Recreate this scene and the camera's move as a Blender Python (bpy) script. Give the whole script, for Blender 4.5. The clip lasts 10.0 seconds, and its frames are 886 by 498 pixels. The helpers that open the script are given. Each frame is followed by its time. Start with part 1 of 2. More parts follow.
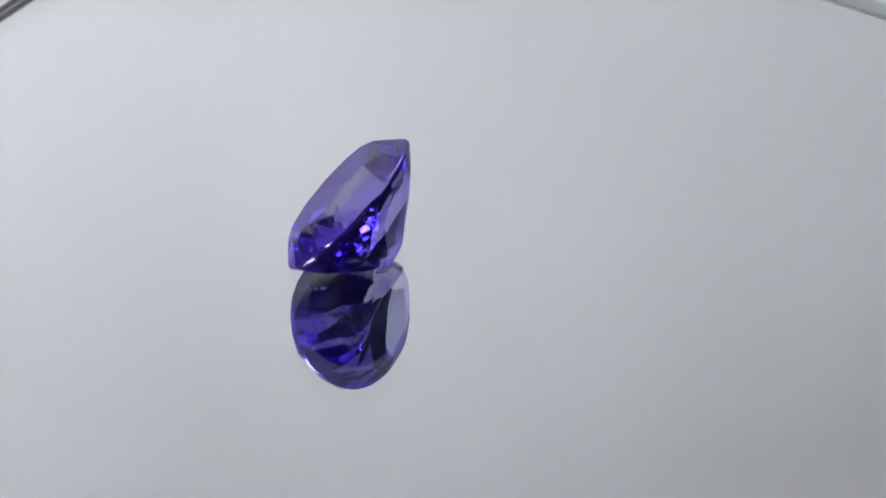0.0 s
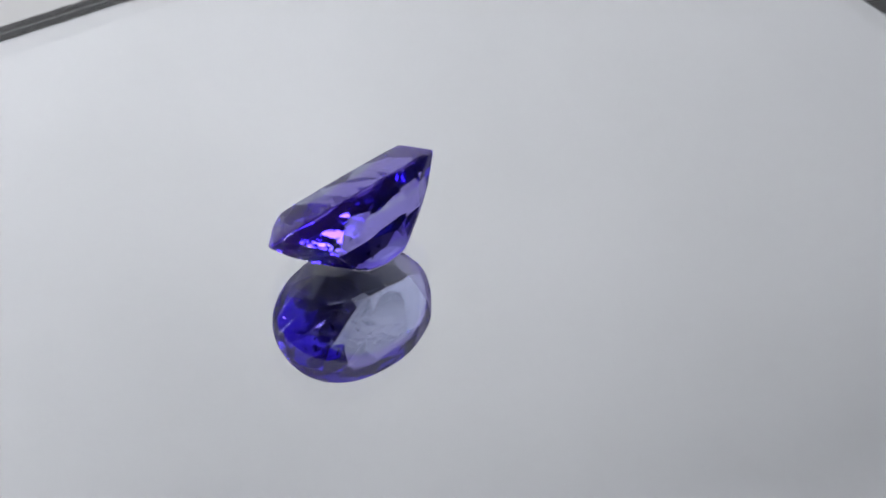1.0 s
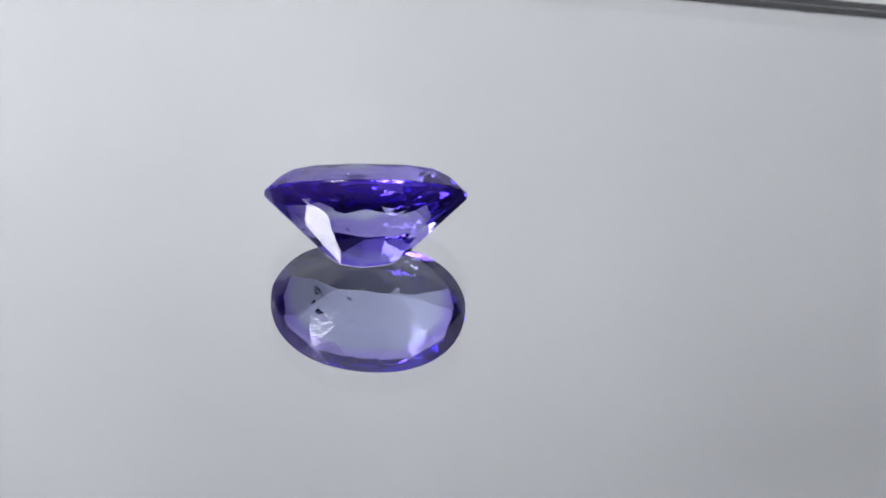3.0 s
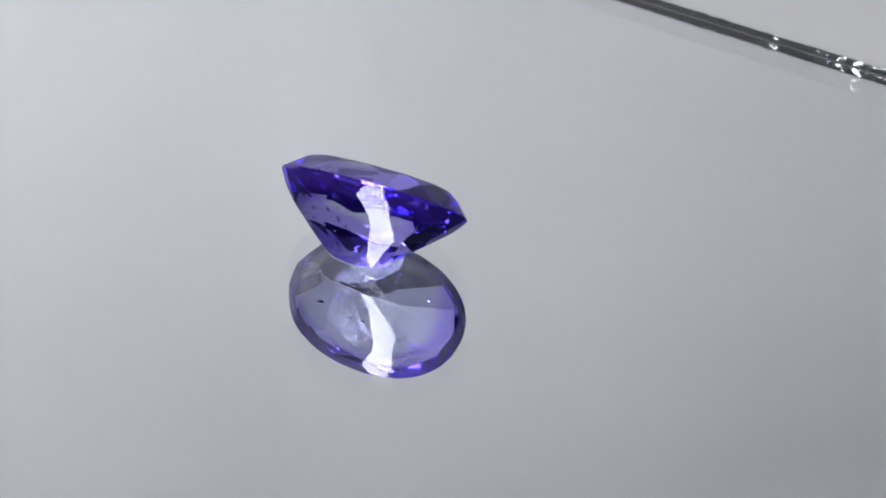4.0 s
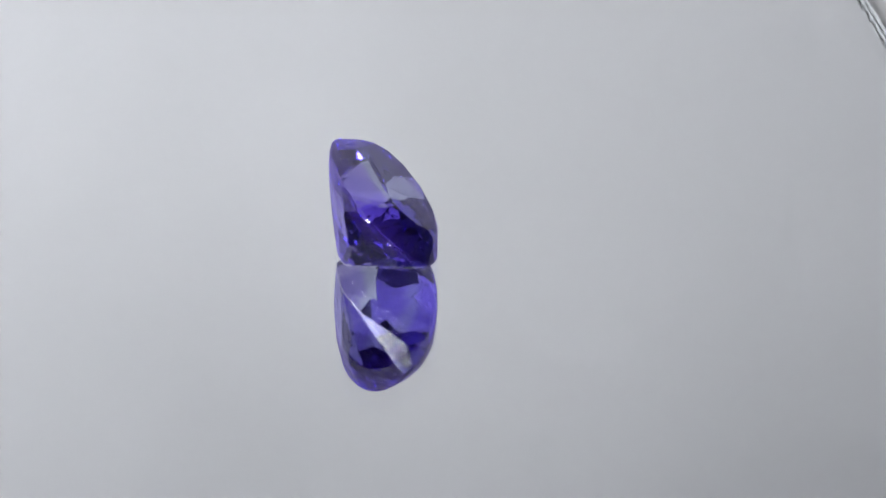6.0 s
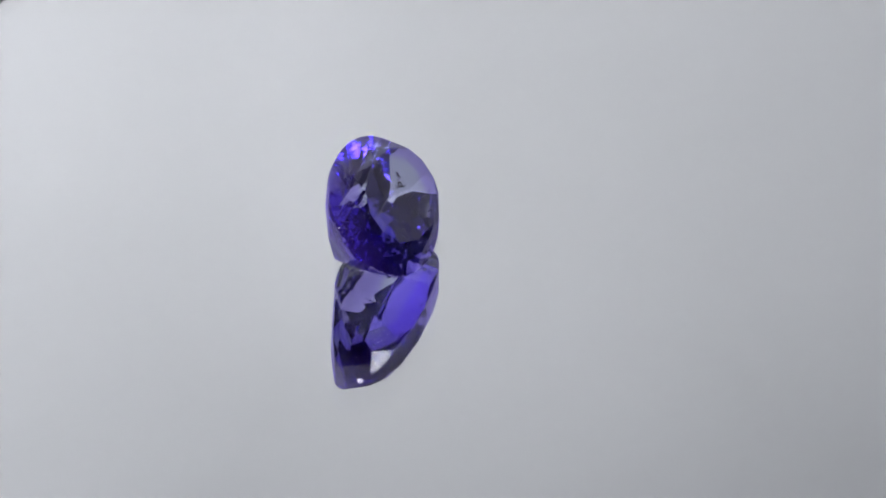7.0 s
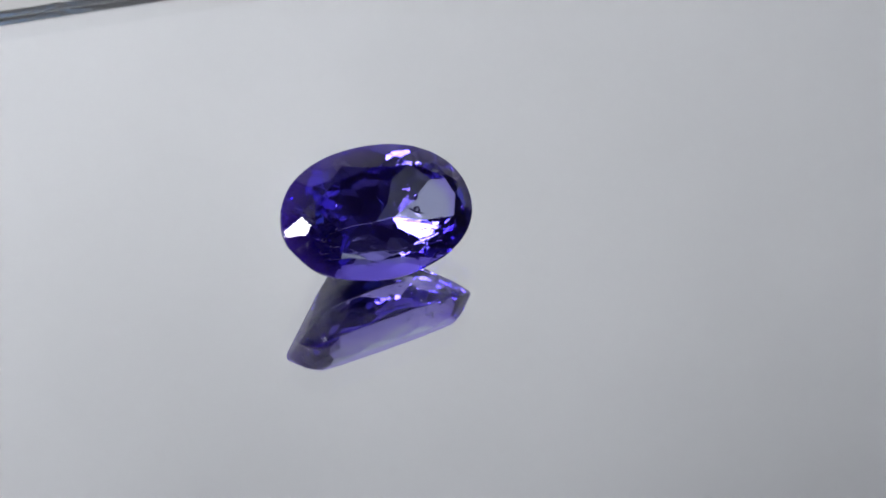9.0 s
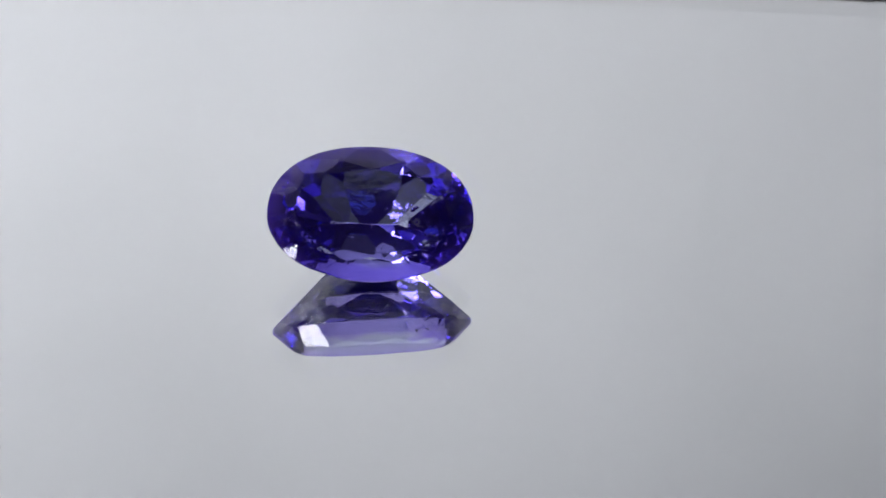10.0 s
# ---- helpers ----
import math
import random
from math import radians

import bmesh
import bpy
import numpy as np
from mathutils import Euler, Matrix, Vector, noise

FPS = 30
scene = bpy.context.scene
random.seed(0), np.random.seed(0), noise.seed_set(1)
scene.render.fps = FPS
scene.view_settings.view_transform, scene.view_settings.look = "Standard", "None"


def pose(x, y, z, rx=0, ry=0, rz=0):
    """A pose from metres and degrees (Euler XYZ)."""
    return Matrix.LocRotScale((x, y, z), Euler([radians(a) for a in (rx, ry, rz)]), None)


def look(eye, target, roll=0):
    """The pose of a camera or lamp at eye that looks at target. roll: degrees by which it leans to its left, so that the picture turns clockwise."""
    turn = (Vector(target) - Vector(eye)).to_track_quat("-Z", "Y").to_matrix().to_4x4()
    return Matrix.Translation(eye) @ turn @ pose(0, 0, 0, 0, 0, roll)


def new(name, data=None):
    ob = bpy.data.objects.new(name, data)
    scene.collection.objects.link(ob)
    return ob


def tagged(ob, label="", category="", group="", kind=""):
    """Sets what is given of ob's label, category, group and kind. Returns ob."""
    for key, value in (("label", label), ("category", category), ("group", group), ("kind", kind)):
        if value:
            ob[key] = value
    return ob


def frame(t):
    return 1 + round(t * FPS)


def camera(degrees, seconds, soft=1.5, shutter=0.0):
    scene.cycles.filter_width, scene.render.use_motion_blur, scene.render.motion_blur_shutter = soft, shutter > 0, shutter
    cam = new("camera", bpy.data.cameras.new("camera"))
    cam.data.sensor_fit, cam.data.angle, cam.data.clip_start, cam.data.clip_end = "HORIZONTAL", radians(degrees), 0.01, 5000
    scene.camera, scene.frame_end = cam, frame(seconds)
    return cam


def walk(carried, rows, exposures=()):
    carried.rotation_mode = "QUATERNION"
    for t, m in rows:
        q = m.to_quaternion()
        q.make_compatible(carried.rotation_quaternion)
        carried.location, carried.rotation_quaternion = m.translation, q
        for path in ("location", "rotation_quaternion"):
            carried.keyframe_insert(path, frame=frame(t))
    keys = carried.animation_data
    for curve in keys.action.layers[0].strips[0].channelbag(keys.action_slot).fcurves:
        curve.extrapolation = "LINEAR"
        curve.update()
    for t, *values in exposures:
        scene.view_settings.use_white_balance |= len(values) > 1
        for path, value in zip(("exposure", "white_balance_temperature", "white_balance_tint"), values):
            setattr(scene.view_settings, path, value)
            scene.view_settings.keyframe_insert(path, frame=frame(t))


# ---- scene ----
# Scale: S metres for one unit of the plan (the stone is 9 units, 9.45 mm, long).
S = 0.00105
FOV, ELEV, DIST, ROLL = 27.04, 34.28, 83.52, 0.64
SPIN, START = -24.755, 67.41          # degrees a second, degrees at 0 s
WOBBLE, LEAN = 0.39, -25.3            # the platter leans by so many degrees about an axis that turns with it

cam = camera(FOV, 10.0)
AIM = Vector((3.357, 1.119, -0.623)) * S
EYE = AIM + Vector((0, -math.cos(radians(ELEV)), math.sin(radians(ELEV)))) * DIST * S
VIEW = look(EYE, AIM, ROLL)
walk(cam, [(0.0, VIEW), (10.0, VIEW)],
     [(0.0, -0.06), (1.5, 0.02), (2.0, 0.05), (2.5, 0.05), (3.8, -0.22), (4.5, -0.15), (5.5, -0.10), (7.0, -0.10), (7.6, -0.14), (9.0, -0.15), (10.0, -0.05)])
cam.data.dof.use_dof = True
cam.data.dof.focus_distance = 0.0905
cam.data.dof.aperture_fstop = 95.0

# ---- world and lamps ----
world = bpy.data.worlds.new("world")
scene.world = world
world.use_nodes = True
sky = world.node_tree.nodes.new("ShaderNodeTexSky")
sky.sky_type, sky.sun_disc = "NISHITA", False
sky.sun_elevation, sky.sun_rotation = radians(40), radians(-80)
world.node_tree.links.new(sky.outputs[0], world.node_tree.nodes["Background"].inputs[0])
world.node_tree.nodes["Background"].inputs[1].default_value = 0.15

ROOM = dict(x0=-4.2, x1=2.8, y0=-1.25, y1=1.4, z0=-0.78, z1=2.3)
WIN_A = (-1.70, -0.75, 0.73, 2.00)   # bright window in the south wall: x, x, z, z
WIN_B = (0.32, 0.74, 0.72, 1.12)     # small shaded window


def area_lamp(name, eye, target, sx, sy, watts, colour):
    data = bpy.data.lights.new(name, "AREA")
    data.shape, data.size, data.size_y = "RECTANGLE", sx, sy
    data.energy, data.color = watts, colour
    ob = new(name, data)
    ob.matrix_world = look(eye, target)
    return ob


area_lamp("window_light", ((WIN_A[0] + WIN_A[1]) / 2, ROOM["y0"] - 0.05, (WIN_A[2] + WIN_A[3]) / 2),
          ((WIN_A[0] + WIN_A[1]) / 2, 1, (WIN_A[2] + WIN_A[3]) / 2), 0.90, 1.22, 127, (0.985, 0.985, 0.99))


# ---- materials ----
def material(name):
    m = bpy.data.materials.new(name)
    m.use_nodes = True
    n, l = m.node_tree.nodes, m.node_tree.links
    n.clear()
    out = n.new("ShaderNodeOutputMaterial")
    return m, n, l, out


def noise_tex(n, l, scale, detail=4.0, stretch=(1, 1, 1)):
    co = n.new("ShaderNodeTexCoord")
    mp = n.new("ShaderNodeMapping")
    mp.inputs["Scale"].default_value = stretch
    tx = n.new("ShaderNodeTexNoise")
    tx.inputs["Scale"].default_value, tx.inputs["Detail"].default_value = scale, detail
    l.new(co.outputs["Object"], mp.inputs[0])
    l.new(mp.outputs[0], tx.inputs[0])
    return tx


def painted(name, colour, rough=0.6, scale=3.0, amount=0.06, grain=300.0, bump=0.02, stretch=(1, 1, 1)):
    """Paint with soft large patches, a fine grain and a slight relief."""
    m, n, l, out = material(name)
    b = n.new("ShaderNodeBsdfPrincipled")
    big, fine = noise_tex(n, l, scale, 3, stretch), noise_tex(n, l, grain, 3)
    ramp = n.new("ShaderNodeValToRGB")
    e = ramp.color_ramp.elements
    e[0].position, e[1].position = 0.3, 0.7
    e[0].color = (*[c * (1 - amount) for c in colour], 1)
    e[1].color = (*[min(1, c * (1 + amount)) for c in colour], 1)
    l.new(big.outputs[0], ramp.inputs[0])
    l.new(ramp.outputs[0], b.inputs["Base Color"])
    bp = n.new("ShaderNodeBump")
    bp.inputs["Strength"].default_value, bp.inputs["Distance"].default_value = bump * 10, 0.0005
    l.new(fine.outputs[0], bp.inputs["Height"])
    l.new(bp.outputs[0], b.inputs["Normal"])
    b.inputs["Roughness"].default_value = rough
    l.new(b.outputs[0], out.inputs[0])
    return m


def glass(name, colour, ior, rough=0.0, bump=0.0, scale=2000.0):
    m, n, l, out = material(name)
    g = n.new("ShaderNodeBsdfGlass")
    g.inputs["Color"].default_value = (*colour, 1)
    g.inputs["IOR"].default_value, g.inputs["Roughness"].default_value = ior, rough
    if bump:
        tx = noise_tex(n, l, scale, 4)
        bp = n.new("ShaderNodeBump")
        bp.inputs["Strength"].default_value, bp.inputs["Distance"].default_value = bump, 0.0002
        l.new(tx.outputs[0], bp.inputs["Height"])
        l.new(bp.outputs[0], g.inputs["Normal"])
    l.new(g.outputs[0], out.inputs[0])
    return m


def metal(name, colour, rough):
    m, n, l, out = material(name)
    b = n.new("ShaderNodeBsdfPrincipled")
    b.inputs["Base Color"].default_value = (*colour, 1)
    b.inputs["Metallic"].default_value, b.inputs["Roughness"].default_value = 1.0, rough
    l.new(b.outputs[0], out.inputs[0])
    return m


def crystal(name, core_tint, rim_tint, inner_tint, lift, size, ior):
    """Clear coloured crystal: refraction with a light tint, mirror-like facets inside with a deep one."""
    m, n, l, out = material(name)
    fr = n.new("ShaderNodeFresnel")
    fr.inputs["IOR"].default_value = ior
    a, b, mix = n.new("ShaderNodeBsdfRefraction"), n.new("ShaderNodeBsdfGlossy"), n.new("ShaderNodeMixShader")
    gloss = n.new("ShaderNodeValToRGB")              # clear on the polished outside head-on; deep inside, and colour dims the grazing sheen
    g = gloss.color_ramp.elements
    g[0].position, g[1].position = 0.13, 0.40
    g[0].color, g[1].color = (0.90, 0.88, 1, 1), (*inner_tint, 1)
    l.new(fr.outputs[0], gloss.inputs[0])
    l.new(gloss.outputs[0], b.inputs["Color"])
    a.inputs["IOR"].default_value = ior
    wave, bump = noise_tex(n, l, 2600.0, 3), n.new("ShaderNodeBump")      # a slightly uneven hand polish
    bump.inputs["Strength"].default_value, bump.inputs["Distance"].default_value = 1.0, 4e-6
    l.new(wave.outputs[0], bump.inputs["Height"])
    for shader in (a, b):
        l.new(bump.outputs[0], shader.inputs["Normal"])
    a.inputs["Roughness"].default_value = b.inputs["Roughness"].default_value = 0.0
    # colour zones: a pale greyish core, a deeper violet rim, and soft clouds a few millimetres wide
    tc, sc, ln = n.new("ShaderNodeTexCoord"), n.new("ShaderNodeVectorMath"), n.new("ShaderNodeVectorMath")
    sc.operation, ln.operation = "MULTIPLY", "LENGTH"
    sc.inputs[1].default_value = (1 / size[0], 1 / size[1], 0)
    l.new(tc.outputs["Object"], sc.inputs[0])
    l.new(sc.outputs[0], ln.inputs[0])
    zone, add, ramp = noise_tex(n, l, 260.0, 2), n.new("ShaderNodeMath"), n.new("ShaderNodeValToRGB")
    add.operation = "MULTIPLY_ADD"
    add.inputs[1].default_value = 0.35
    l.new(zone.outputs[0], add.inputs[0])
    l.new(ln.outputs["Value"], add.inputs[2])
    e = ramp.color_ramp.elements
    e[0].position, e[1].position = 0.93, 1.16
    e[0].color, e[1].color = (*core_tint, 1), (*rim_tint, 1)
    l.new(add.outputs[0], ramp.inputs[0])
    l.new(ramp.outputs[0], a.inputs["Color"])
    l.new(fr.outputs[0], mix.inputs[0])
    l.new(a.outputs[0], mix.inputs[1])
    l.new(b.outputs[0], mix.inputs[2])
    body, lift_mix = n.new("ShaderNodeBsdfDiffuse"), n.new("ShaderNodeMixShader")      # violet diffuse mixed in as inner glow to lift the darks, strongest at rim
    body.inputs["Color"].default_value = (0.16, 0.07, 0.85, 1)
    lift_range = n.new("ShaderNodeMapRange")
    lift_range.inputs["From Min"].default_value, lift_range.inputs["From Max"].default_value = 1.0, 1.18
    lift_range.inputs["To Min"].default_value, lift_range.inputs["To Max"].default_value = lift
    l.new(add.outputs[0], lift_range.inputs["Value"])
    l.new(lift_range.outputs["Result"], lift_mix.inputs[0])
    l.new(mix.outputs[0], lift_mix.inputs[1])
    l.new(body.outputs[0], lift_mix.inputs[2])
    l.new(lift_mix.outputs[0], out.inputs[0])
    return m


STONE = crystal("violet_blue_crystal", (0.72, 0.745, 0.89), (0.51, 0.43, 0.92), (0.53, 0.46, 1.0), (0.012, 0.10), (4.5 * S, 3.0 * S), 1.695)
FLAW = glass("pale_feather_flaw", (0.93, 0.92, 1.0), 0.62, 0.04)      # a thin gap inside the crystal
DIM = painted("dark_flaw", (0.03, 0.03, 0.06), 0.5, 900, 0.3, 4000)
WORN = painted("worn_ridge_white", (0.55, 0.54, 0.72), 0.5, 900, 0.3, 4000)
PLATE = glass("mirror_glass", (0.975, 0.985, 0.985), 1.52)
CUT = glass("ground_glass_edge", (0.86, 0.89, 0.90), 1.52, 0.0, 0.08)
SILVER = metal("mirror_silver", (0.95, 0.955, 0.96), 0.0)
WHITE = painted("white_plastic", (0.54, 0.545, 0.555), 0.5, 30, 0.03, 2500, 0.003)
DARK = painted("dark_wall_paint", (0.08, 0.08, 0.095), 0.8, 1.5, 0.1, 200)
FLOOR = painted("grey_floor", (0.25, 0.24, 0.23), 0.6, 2, 0.1, 150)
CEIL = painted("grey_ceiling_paint", (0.12, 0.12, 0.13), 0.8, 1.5, 0.05, 200)
SHEET = painted("white_sheet", (0.87, 0.87, 0.90), 0.8, 4.0, 0.03, 300, 0.02, (2.0, 0.6, 0.6))
TABLE = painted("white_table_paint", (0.75, 0.75, 0.75), 0.5, 6, 0.04, 800)


# ---- helpers ----
def part(name, bm, mats, parent=None, label=""):
    me = bpy.data.meshes.new(name)
    bm.to_mesh(me)
    bm.free()
    for m in mats if isinstance(mats, (list, tuple)) else (mats,):
        me.materials.append(m)
    ob = new(name, me)
    ob.parent = parent
    return tagged(ob, label)


def box_bm(x0, x1, y0, y1, z0, z1, bevel=0.0):
    bm = bmesh.new()
    bmesh.ops.create_cube(bm, size=1)
    for v in bm.verts:
        v.co = Vector((x0 if v.co.x < 0 else x1, y0 if v.co.y < 0 else y1, z0 if v.co.z < 0 else z1))
    if bevel:
        bmesh.ops.bevel(bm, geom=list(bm.edges), offset=bevel, segments=2, affect="EDGES", profile=0.5)
    return bm


# ---- the room ----
def window(name, w, y, t):
    th = new(name)
    x0, x1, z0, z1 = w
    f = 0.025
    for n, (a, b, c, d) in dict(head=(x0, x1, z1 - f, z1), sill=(x0, x1, z0, z0 + f), jamb=(x0, x0 + f, z0 + f, z1 - f),
                                jamb_b=(x1 - f, x1, z0 + f, z1 - f)).items():
        part("frame_" + n.split("_")[0], box_bm(a, b, y - t * 0.3, y, c, d), TABLE, th)
    return tagged(th, "small plain white window frame", "window", kind="structure")


def room():
    r, t = ROOM, 0.1
    zs = (r["z0"], r["z1"])
    xs = sorted({r["x0"] - t, r["x1"] + t, *WIN_A[:2], *WIN_B[:2]})
    zz = sorted({r["z0"], r["z1"], *WIN_A[2:], *WIN_B[2:]})

    def solid(i, k):
        if not (0 <= i < len(xs) - 1 and 0 <= k < len(zz) - 1):
            return False
        x, z = (xs[i] + xs[i + 1]) / 2, (zz[k] + zz[k + 1]) / 2
        return not any(w[0] < x < w[1] and w[2] < z < w[3] for w in (WIN_A, WIN_B))
    bm = bmesh.new()
    vs = {(i, k, y): bm.verts.new((x, r["y0"] - t * y, z)) for i, x in enumerate(xs) for k, z in enumerate(zz) for y in (0, 1)}
    for i in range(len(xs) - 1):
        for k in range(len(zz) - 1):
            if not solid(i, k):
                continue
            loop = [(i, k), (i + 1, k), (i + 1, k + 1), (i, k + 1)]
            for y in (0, 1):
                bm.faces.new([vs[(*c, y)] for c in loop])
            for n, (p0, p1) in zip(((i, k - 1), (i + 1, k), (i, k + 1), (i - 1, k)), zip(loop, loop[1:] + loop[:1])):
                if not solid(*n):
                    bm.faces.new([vs[(*p0, 0)], vs[(*p1, 0)], vs[(*p1, 1)], vs[(*p0, 1)]])
    bmesh.ops.delete(bm, geom=[v for v in bm.verts if not v.link_faces], context="VERTS")
    bmesh.ops.recalc_face_normals(bm, faces=bm.faces)
    south = part("wall_south", bm, DARK)
    tagged(south, "plain dark painted wall with two windows", "wall", kind="structure")
    window("window_1", WIN_A, ROOM["y0"], t)
    window("window_2", WIN_B, ROOM["y0"], t)
    for name, a, b, c, d in (("wall_north", r["x0"] - t, r["x1"] + t, r["y1"], r["y1"] + t),
                             ("wall_west", r["x0"] - t, r["x0"], r["y0"], r["y1"]),
                             ("wall_east", r["x1"], r["x1"] + t, r["y0"], r["y1"])):
        tagged(part(name, box_bm(a, b, c, d, *zs), DARK), "plain dark painted wall closing the room", "wall", kind="structure")
    tagged(part("floor", box_bm(r["x0"] - t, r["x1"] + t, r["y0"] - t, r["y1"] + t, r["z0"] - t, r["z0"]), FLOOR),
           "plain dark grey floor", "floor", kind="structure")
    tagged(part("ceiling", box_bm(r["x0"] - t, r["x1"] + t, r["y0"] - t, r["y1"] + t, r["z1"], r["z1"] + t), CEIL),
           "plain grey ceiling", "ceiling", kind="structure")


def backdrop():
    """A white sheet that stands on the table behind the turntable and curls forward overhead, slightly wavy."""
    y0, z0, z1, R = 0.40, TABLE_TOP, 0.11, 0.32

    def at(k, x):
        """The sheet's section at x: upright at first, then an arc that reaches further forward in the west."""
        if k < 6:
            return y0, z0 + (z1 - z0) * k / 6
        west = min(1.0, max(0.0, (-0.05 - x) / 0.10))
        a = radians((k - 6) * 0.4 * (1 + 0.2 * west * west * (3 - 2 * west)))
        return y0 - R + R * math.cos(a), z1 + R * math.sin(a)

    nx, x0, x1 = 138, -0.88, 0.50
    bm = bmesh.new()
    grid = []
    for k in range(156):
        row = []
        for i in range(nx + 1):
            x = x0 + (x1 - x0) * i / nx
            y, z = at(k, x)
            w = 0.002 * noise.noise(Vector((x * 5.0 + y * 8.0, z * 8.0 - x * 1.5, 3.1))) if k else 0.0
            bulge = 0.055 * (1 - math.cos(5.0 * x))       # the sheet bellies towards the table in its middle
            s_ = ((z - 0.314) + 0.05 * (x - 0.1)) / 0.008           # a soft slanting crease
            crease = 0.0012 * math.exp(-s_ * s_) * min(1.0, max(0.0, x / 0.10))
            row.append(bm.verts.new((x, y + w + bulge - crease, z + w * 0.4)))
        grid.append(row)
    for a, b in zip(grid, grid[1:]):
        for i in range(nx):
            bm.faces.new((a[i], a[i + 1], b[i + 1], b[i])).smooth = True
    bmesh.ops.solidify(bm, geom=bm.faces[:], thickness=0.0015)
    return tagged(part("backdrop", bm, SHEET), "white curved backdrop sheet standing on the table", "backdrop", kind="structure")


# ---- the table and turntable ----
PLATE_T = 1.37 * S                    # thickness of the mirror
PLATTER_TOP = -PLATE_T - 0.0001
TABLE_TOP = PLATTER_TOP - 0.0125


def table():
    th = new("table")
    part("tabletop", box_bm(-0.96, 0.85, -0.4, 0.62, TABLE_TOP - 0.03, TABLE_TOP, 0.003), TABLE, th)
    for x in (-0.75, 0.75):
        for y in (-0.35, 0.57):
            part("leg", box_bm(x - 0.025, x + 0.025, y - 0.025, y + 0.025, ROOM["z0"], TABLE_TOP - 0.03, 0.003), TABLE, th)
    return tagged(th, "white painted table under a small turntable", "table")


def turntable():
    """A platter with a rounded rim on a slightly narrower skirt."""
    th = new("turntable")
    n = 96

    def turned(prof):
        bm = bmesh.new()
        rings = [[bm.verts.new((r * math.cos(2 * math.pi * i / n), r * math.sin(2 * math.pi * i / n), PLATTER_TOP + z)) for i in range(n)]
                 for r, z in prof]
        bm.faces.new(rings[0])
        for a, b in zip(rings, rings[1:]):
            for i in range(n):
                bm.faces.new((a[i], b[i], b[(i + 1) % n], a[(i + 1) % n]))
        bm.faces.new(rings[-1][::-1])
        return bm
    part("platter", turned([(0.0735, 0.0), (0.0747, -0.0004), (0.075, -0.0015), (0.075, -0.0035), (0.0742, -0.0042)]), WHITE, th)
    part("skirt", turned([(0.070, -0.0042), (0.070, -0.0119)]), WHITE, th)
    return tagged(th, "round white plastic turntable platter carrying a mirror", "turntable")


def mirror_plate():
    """A small rectangular back-silvered mirror with ground edges, turned 3.5 degrees on the platter."""
    th = new("mirror")
    hx, hy = 42.0 * S, 29.27 * S
    turn = Matrix.Rotation(radians(-3.7), 4, "Z") @ Matrix.Translation((0, -0.08 * S, 0))
    bm = bmesh.new()
    ch = 0.07 * S
    n = 170
    rnd = random.Random(4)

    def ring(inset, z, rag=0.0, dip=0.0):
        pts = []
        for (ax, ay), (bx, by) in (((-1, -1), (1, -1)), ((1, -1), (1, 1)), ((1, 1), (-1, 1)), ((-1, 1), (-1, -1))):
            for i in range(n):
                f = i / n
                chip = 1.6 if noise.noise(Vector((i * 0.16, ax * 7.3 + ay * 3.1, 0.0))) > 0.22 else 0.7      # stretches with coarser chips
                r = 1.0 + rag * chip * (rnd.random() - 0.5) * (0 < i)
                x, y = (ax + (bx - ax) * f) * (hx - inset * r), (ay + (by - ay) * f) * (hy - inset * r)
                pts.append(bm.verts.new((x, y, z + dip * chip * (rnd.random() - 0.5))))
        return pts
    rings = [ring(ch * 1.4, 0.0, 0.9), ring(0.0, -ch, 0.0, ch * 0.8), ring(ch * 0.15, -PLATE_T * 0.5, 2.0, ch), ring(0.0, -PLATE_T + ch, 0.0, ch * 0.6), ring(ch * 1.2, -PLATE_T, 0.8)]
    bm.faces.new(rings[0]).material_index = 0
    for a, b in zip(rings, rings[1:]):
        for i in range(len(a)):
            j = (i + 1) % len(a)
            bm.faces.new((a[i], b[i], b[j], a[j])).material_index = 1
    bm.faces.new(rings[-1][::-1])

    def cut_short_side(bm):
        """One short side of the mirror is cut off a little askew and slants inwards below."""
        out = Vector((0.983, -0.184, -0.45)).normalized()
        bmesh.ops.bisect_plane(bm, geom=bm.verts[:] + bm.edges[:] + bm.faces[:], dist=1e-7, plane_co=Vector((37.3, 0, 0)) * S, plane_no=out, clear_outer=True)
        made = bmesh.ops.holes_fill(bm, edges=[e for e in bm.edges if e.is_boundary], sides=0)
        for f in made["faces"]:
            f.material_index = 1
    cut_short_side(bm)
    bm.transform(turn)
    part("glass_pane", bm, [PLATE, CUT], th, "clear glass pane with ground dark edges")
    bm = box_bm(-hx + 0.05 * S, hx - 0.05 * S, -hy + 0.05 * S, hy - 0.05 * S, -PLATE_T + 0.00002, -PLATE_T + 0.00006)
    cut_short_side(bm)
    for f in bm.faces:
        f.material_index = 0
    bm.transform(turn)
    part("silver_layer", bm, SILVER, th, "silvered reflecting layer")
    return tagged(th, "small rectangular glass mirror with ground edges lying on a turntable", "mirror")


# ---- the gemstone ----
GEM = dict(a=4.50, b=2.87, b_low=3.14, rta=0.755, rtb=0.665, hc=1.04, hp=3.20, gt=0.142)
TILT, SIDE, GX, GY = 44.11, -4.26, -0.187, 0.867


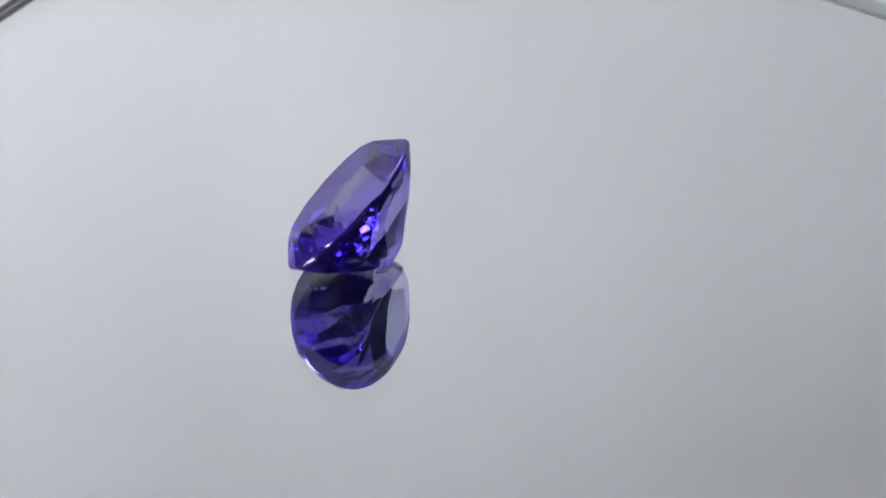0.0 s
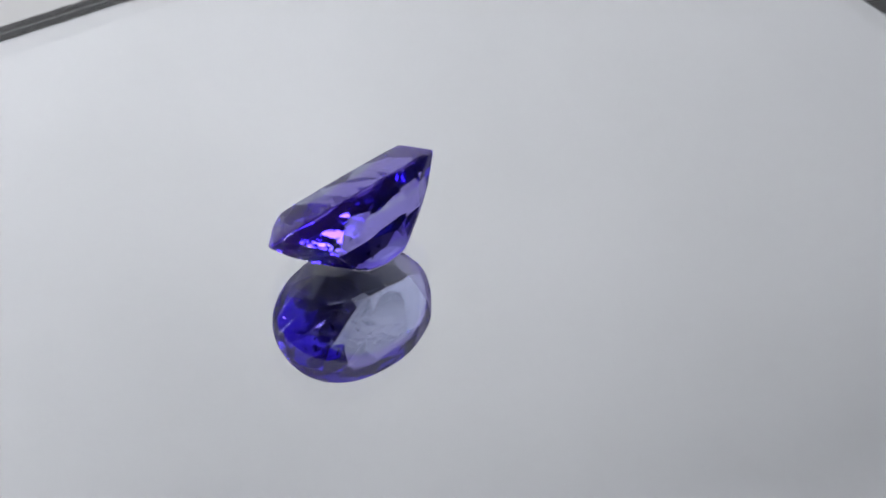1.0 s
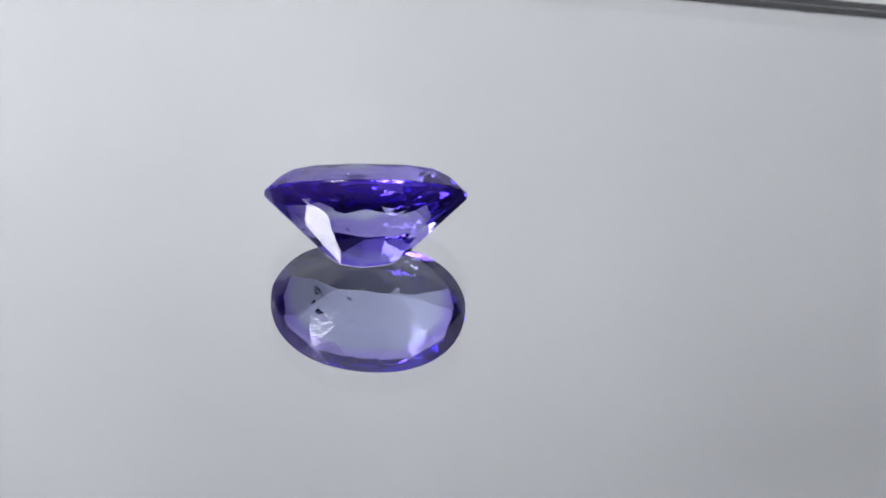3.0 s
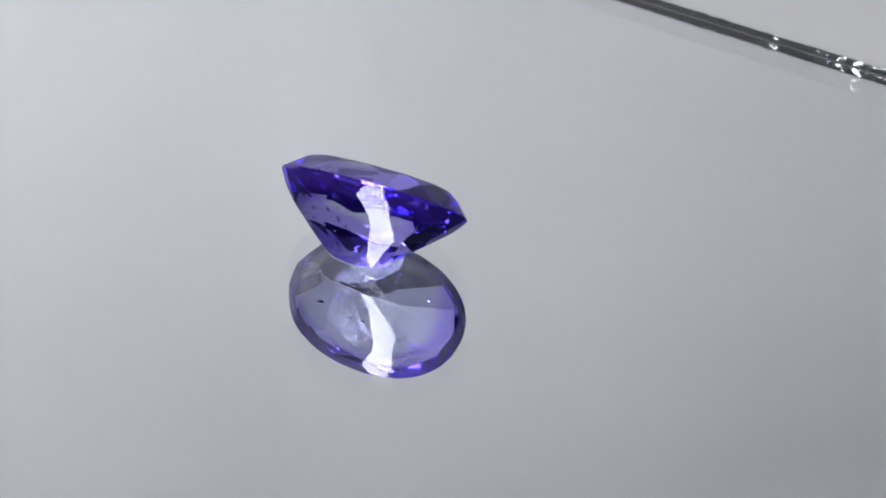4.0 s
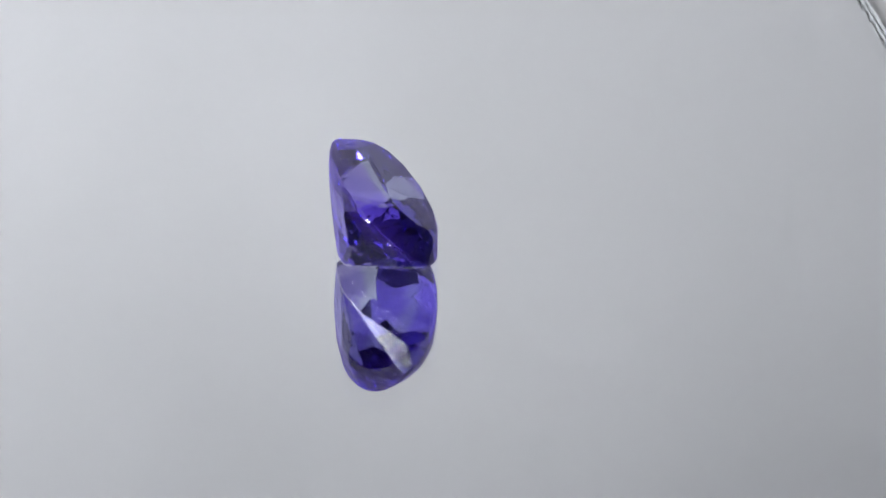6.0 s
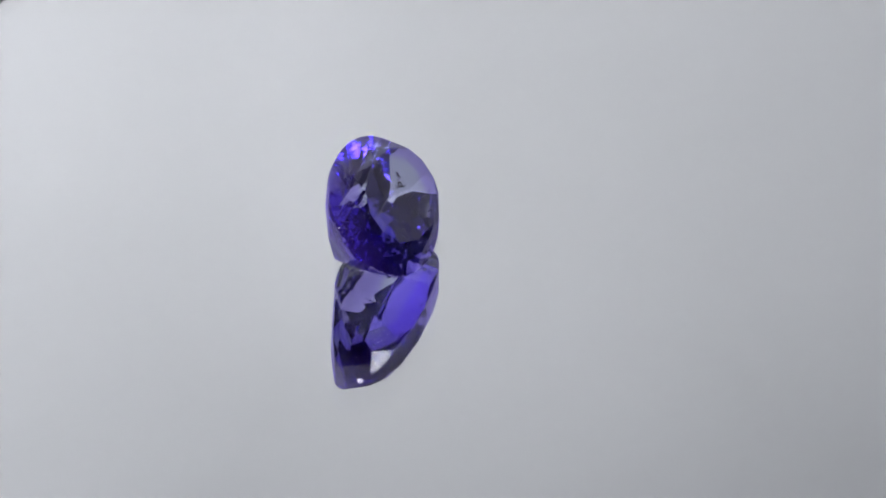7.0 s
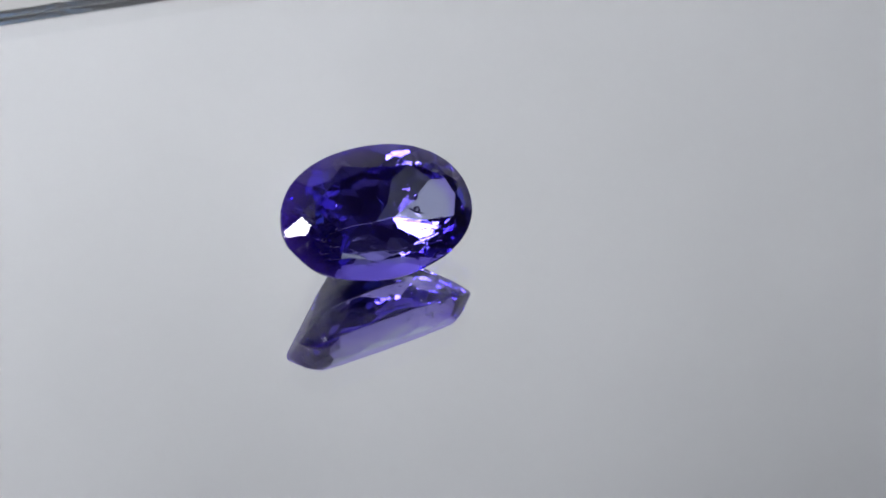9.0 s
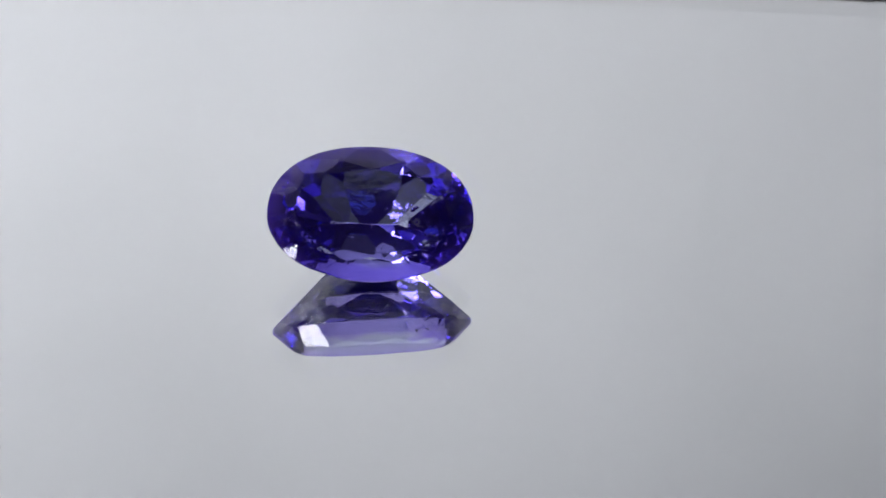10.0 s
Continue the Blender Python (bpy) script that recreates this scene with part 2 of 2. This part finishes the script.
def oval(deg):
    """The outline: a slightly squarer oval on the side that leans on the mirror."""
    g = GEM
    c, s_ = math.cos(radians(deg)), math.sin(radians(deg))
    e = 2 / (2.2 if s_ < -0.01 else 2.05)
    return g["a"] * math.copysign(abs(c) ** e, c), math.copysign(abs(s_) ** e, s_) * (g["b_low"] if s_ < 0 else g["b"])


def facing(deg, el):
    """The normal of a facet that is ground onto the outline at deg, tilted by el."""
    (x0, y0), (x1, y1) = oval(deg - 1.5), oval(deg + 1.5)
    az = math.atan2(x0 - x1, y1 - y0)
    return Vector((math.cos(az) * math.cos(el), math.sin(az) * math.cos(el), math.sin(el)))


def gem_bm():
    """The stone is cut as a cutter does it: a blank with the outline of the girdle, and one plane after another ground onto it."""
    g = GEM
    rnd = random.Random(7)
    up = g["gt"] / 2
    bm = bmesh.new()
    lo, hi = [[bm.verts.new((*oval(3.75 * k), z)) for k in range(96)] for z in (-4.0, g["hc"])]
    bm.faces.new(lo[::-1])
    bm.faces.new(hi)
    for k in range(96):
        q = (k + 1) % 96
        bm.faces.new((lo[k], lo[q], hi[q], hi[k]))

    def grind(n, far):
        bmesh.ops.bisect_plane(bm, geom=bm.verts[:] + bm.edges[:] + bm.faces[:], dist=1e-5, plane_co=n * far, plane_no=n, clear_outer=True)
        bmesh.ops.holes_fill(bm, edges=[e for e in bm.edges if e.is_boundary], sides=0)

    def reach(n, z):
        """How far the outline at height z reaches along n."""
        return max(n.dot(Vector((*oval(d * 0.5), z))) for d in range(720))

    def shaky(el, by=0.5):
        return radians(el + rnd.uniform(-by, by))
    # pavilion, first tier: fourteen facets from the girdle downwards, each quarter with its own slight faults
    for deg, el, more in ((11, -45.5, 0.0), (34, -43.5, 0.0), (56, -40.5, 0.0), (78, -41.2, 0.0), (102, -40.3, 0.0), (125, -42, 0.0), (147, -41.5, 0.0),
                          (180, -47.3, 0.0), (-13, -46, 0.0), (-47, -42.3, 0.0), (-73, -39.8, -0.02), (-104, -40.3, -0.02), (-134, -40.2, 0.0), (-150, -37.5, -0.045)):
        n = facing(deg, shaky(el, 0.3))
        grind(n, reach(n, -up) + 0.004 + more)
    # pavilion, second tier: eleven facets down to the keel
    for turn, el, k in ((0, -55, 1.0), (60, -49.5, 0.9), (82, -47.5, 0.5), (99, -47.5, -0.5), (119, -49.5, -0.9), (180, -54, -0.95), (-126, -50, -0.9), (-109, -47.5, -0.7), (-90.5, -46.0, 0.0),
                        (-71, -47.5, 0.7), (-56, -50, 0.9)):
        el, az = shaky(el, 0.3), radians(turn + rnd.uniform(-0.6, 0.6))
        n = Vector((math.cos(az) * math.cos(el), math.sin(az) * math.cos(el), math.sin(el)))
        grind(n, n.dot(Vector((k, 0, -g["hp"]))))
    # breaks: slim facets that take the ridges between the tiers
    def shave(n, depth):
        grind(n, max(n.dot(v.co) for v in bm.verts) - depth)
    for j in range(16):
        shave(facing(22.5 * j + rnd.uniform(-3, 3), shaky(-44.5, 0.8)), rnd.uniform(0.012, 0.024))
    for j in range(12):
        shave(facing(30 * j + 15 + rnd.uniform(-3, 3), shaky(-50.0, 1.0)), rnd.uniform(0.015, 0.04))
    # small facets under the girdle, between those of the first tier
    for deg, el, deep in ((23, -33, 0.085), (67, -33, 0.09), (113, -32, 0.09), (157, -34, 0.08), (-26, -39, 0.05), (-58, -34, 0.05), (-88, -34, 0.04), (-117, -33, 0.05), (-159, -33, 0.05)):
        n = facing(deg, shaky(el))
        grind(n, reach(n, -up) - deep)
    # crown: twelve mains, twenty-four girdle facets and twelve stars round the table
    for j in range(12):
        d = 30 * j
        x, y = oval(d)
        table_edge = Vector((x * g["rta"], y * g["rtb"] * (g["b"] / g["b_low"] if y < 0 else 1), g["hc"]))
        flat = facing(d, 0)
        run, rise = flat.dot(Vector((x, y, 0)) - Vector((*table_edge.xy, 0))), g["hc"] - up
        n = facing(d, math.atan2(run, rise) + radians(rnd.uniform(-0.7, 0.7)))
        grind(n, reach(n, up) + 0.012)
        for off in (-8.0, 8.0):
            m = facing(d + off, math.atan2(run, rise) - radians((3.6 if (j, off) != (2, -8.0) else 0.2) + rnd.uniform(-0.5, 0.5)))
            grind(m, reach(m, up) - 0.004)
        m = facing(d + 15, radians(63 + rnd.uniform(-0.8, 0.8)))
        x, y = oval(d + 15)
        grind(m, m.dot(Vector((x * (g["rta"] - 0.03), y * (g["rtb"] - 0.03) * (g["b"] / g["b_low"] if y < 0 else 1), g["hc"]))))
    bmesh.ops.remove_doubles(bm, verts=bm.verts[:], dist=0.012)
    bmesh.ops.dissolve_degenerate(bm, edges=bm.edges[:], dist=0.008)
    bmesh.ops.recalc_face_normals(bm, faces=bm.faces)
    return bm


GEM_POSE = Matrix.Rotation(radians(-TILT), 4, "X") @ Matrix.Rotation(radians(SIDE), 4, "Y")


def gemstone():
    bm = gem_bm()
    low = min((GEM_POSE @ v.co).z for v in bm.verts)
    keels = [[v.co.copy() for v in e.verts] for e in bm.edges if all(v.co.z < -1.0 for v in e.verts) and any(v.co.z < -2.7 for v in e.verts) and all(abs(v.co.y) < 0.25 for v in e.verts)]
    bmesh.ops.bevel(bm, geom=list(bm.edges), offset=0.014, segments=1, affect="EDGES", profile=0.5)
    bm.transform(Matrix.Scale(S, 4))
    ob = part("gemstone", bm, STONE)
    tagged(ob, "violet-blue faceted oval gemstone leaning on a mirror", "gemstone")
    rnd = random.Random(11)
    spots = [(-1.9, -0.4, -0.7, 0.26)] + [(rnd.uniform(-3.1, -1.5), rnd.uniform(0.4, 1.7), rnd.uniform(-0.8, 0.2), rnd.uniform(0.07, 0.24)) for _ in range(13)]
    spots += [(rnd.uniform(-1.5, 2.6), rnd.uniform(-1.2, 1.2), rnd.uniform(-1.0, 0.3), rnd.uniform(0.05, 0.14)) for _ in range(14)]
    for x, y, z, r in spots:                         # feathers: small crumpled flakes inside the stone
        fb = bmesh.new()
        bmesh.ops.create_icosphere(fb, subdivisions=2, radius=r)
        for v in fb.verts:
            v.co *= 1 + 0.9 * noise.noise(v.co * 5 / r * 0.35 + Vector((x, y, z)))
            v.co.z *= 0.05
            v.co.y *= 0.4
        fb.transform(Matrix.Translation((x, y, z)) @ Euler([rnd.uniform(0, 3.1) for _ in range(3)]).to_matrix().to_4x4())
        fb.transform(Matrix.Scale(S, 4))
        part("inclusion", fb, FLAW, ob, "tiny pale feather-like flaw")
    # a dark curled flaw just under the surface near the keel
    curl = [(-0.22, -0.38), (-0.06, -0.20), (0.10, -0.02), (0.04, 0.18), (-0.13, 0.16), (-0.14, -0.02), (0.0, -0.10), (0.15, 0.10), (0.20, 0.38)]
    fb, prev = bmesh.new(), None
    for i, (u, v) in enumerate(curl):
        c, r = Vector((-2.02 - 0.8 * v, 0.05 + 1.0 * u, -1.80 + 0.36 * v)), 0.015 + 0.045 * math.sin(math.pi * (i + 0.5) / len(curl)) * (0.6 + 0.4 * (i % 2))
        now = [fb.verts.new(c + Vector((math.cos(a) * r, math.sin(a) * r, rnd.uniform(-0.02, 0.02)))) for a in (0, 1.26, 2.51, 3.77, 5.03)]
        for q in range(5 if prev else 0):
            fb.faces.new((prev[q], prev[(q + 1) % 5], now[(q + 1) % 5], now[q]))
        if i in (0, len(curl) - 1):
            fb.faces.new(now)
        prev = now
    bmesh.ops.recalc_face_normals(fb, faces=fb.faces)
    fb.transform(Matrix.Scale(S, 4))
    part("inclusion", fb, DIM, ob, "dark curled flaw inside the stone")
    for a, b in keels:                               # the keel and its ridges, worn dull white
        r = 0.016 if abs(a.z - b.z) < 0.15 else 0.006
        fb = bmesh.new()
        bmesh.ops.create_cone(fb, segments=6, radius1=r, radius2=r * 0.7, depth=(b - a).length, cap_ends=True)
        fb.transform(Matrix.Translation((a + b) / 2) @ (b - a).to_track_quat("Z", "Y").to_matrix().to_4x4())
        fb.transform(Matrix.Scale(S, 4))
        part("worn_ridge", fb, WORN, ob, "dull white worn ridge")
    return ob, Matrix.Translation(Vector((GX, GY, -low + 0.008)) * S) @ GEM_POSE


room()
backdrop()
TABLE_OB = table()
PLATTER = turntable()
MIRROR = mirror_plate()
GEM_OB, GEM_BASE = gemstone()


def motions():
    times = [0.25 * i for i in range(41)]

    def spin(t):
        axis = Vector((math.cos(radians(LEAN)), math.sin(radians(LEAN)), 0))
        return Matrix.Rotation(radians(START + SPIN * t), 4, "Z") @ Matrix.Rotation(radians(WOBBLE), 4, axis)
    walk(PLATTER, [(t, spin(t)) for t in times])
    walk(MIRROR, [(t, spin(t)) for t in times])
    walk(GEM_OB, [(t, spin(t) @ GEM_BASE) for t in times])


motions()
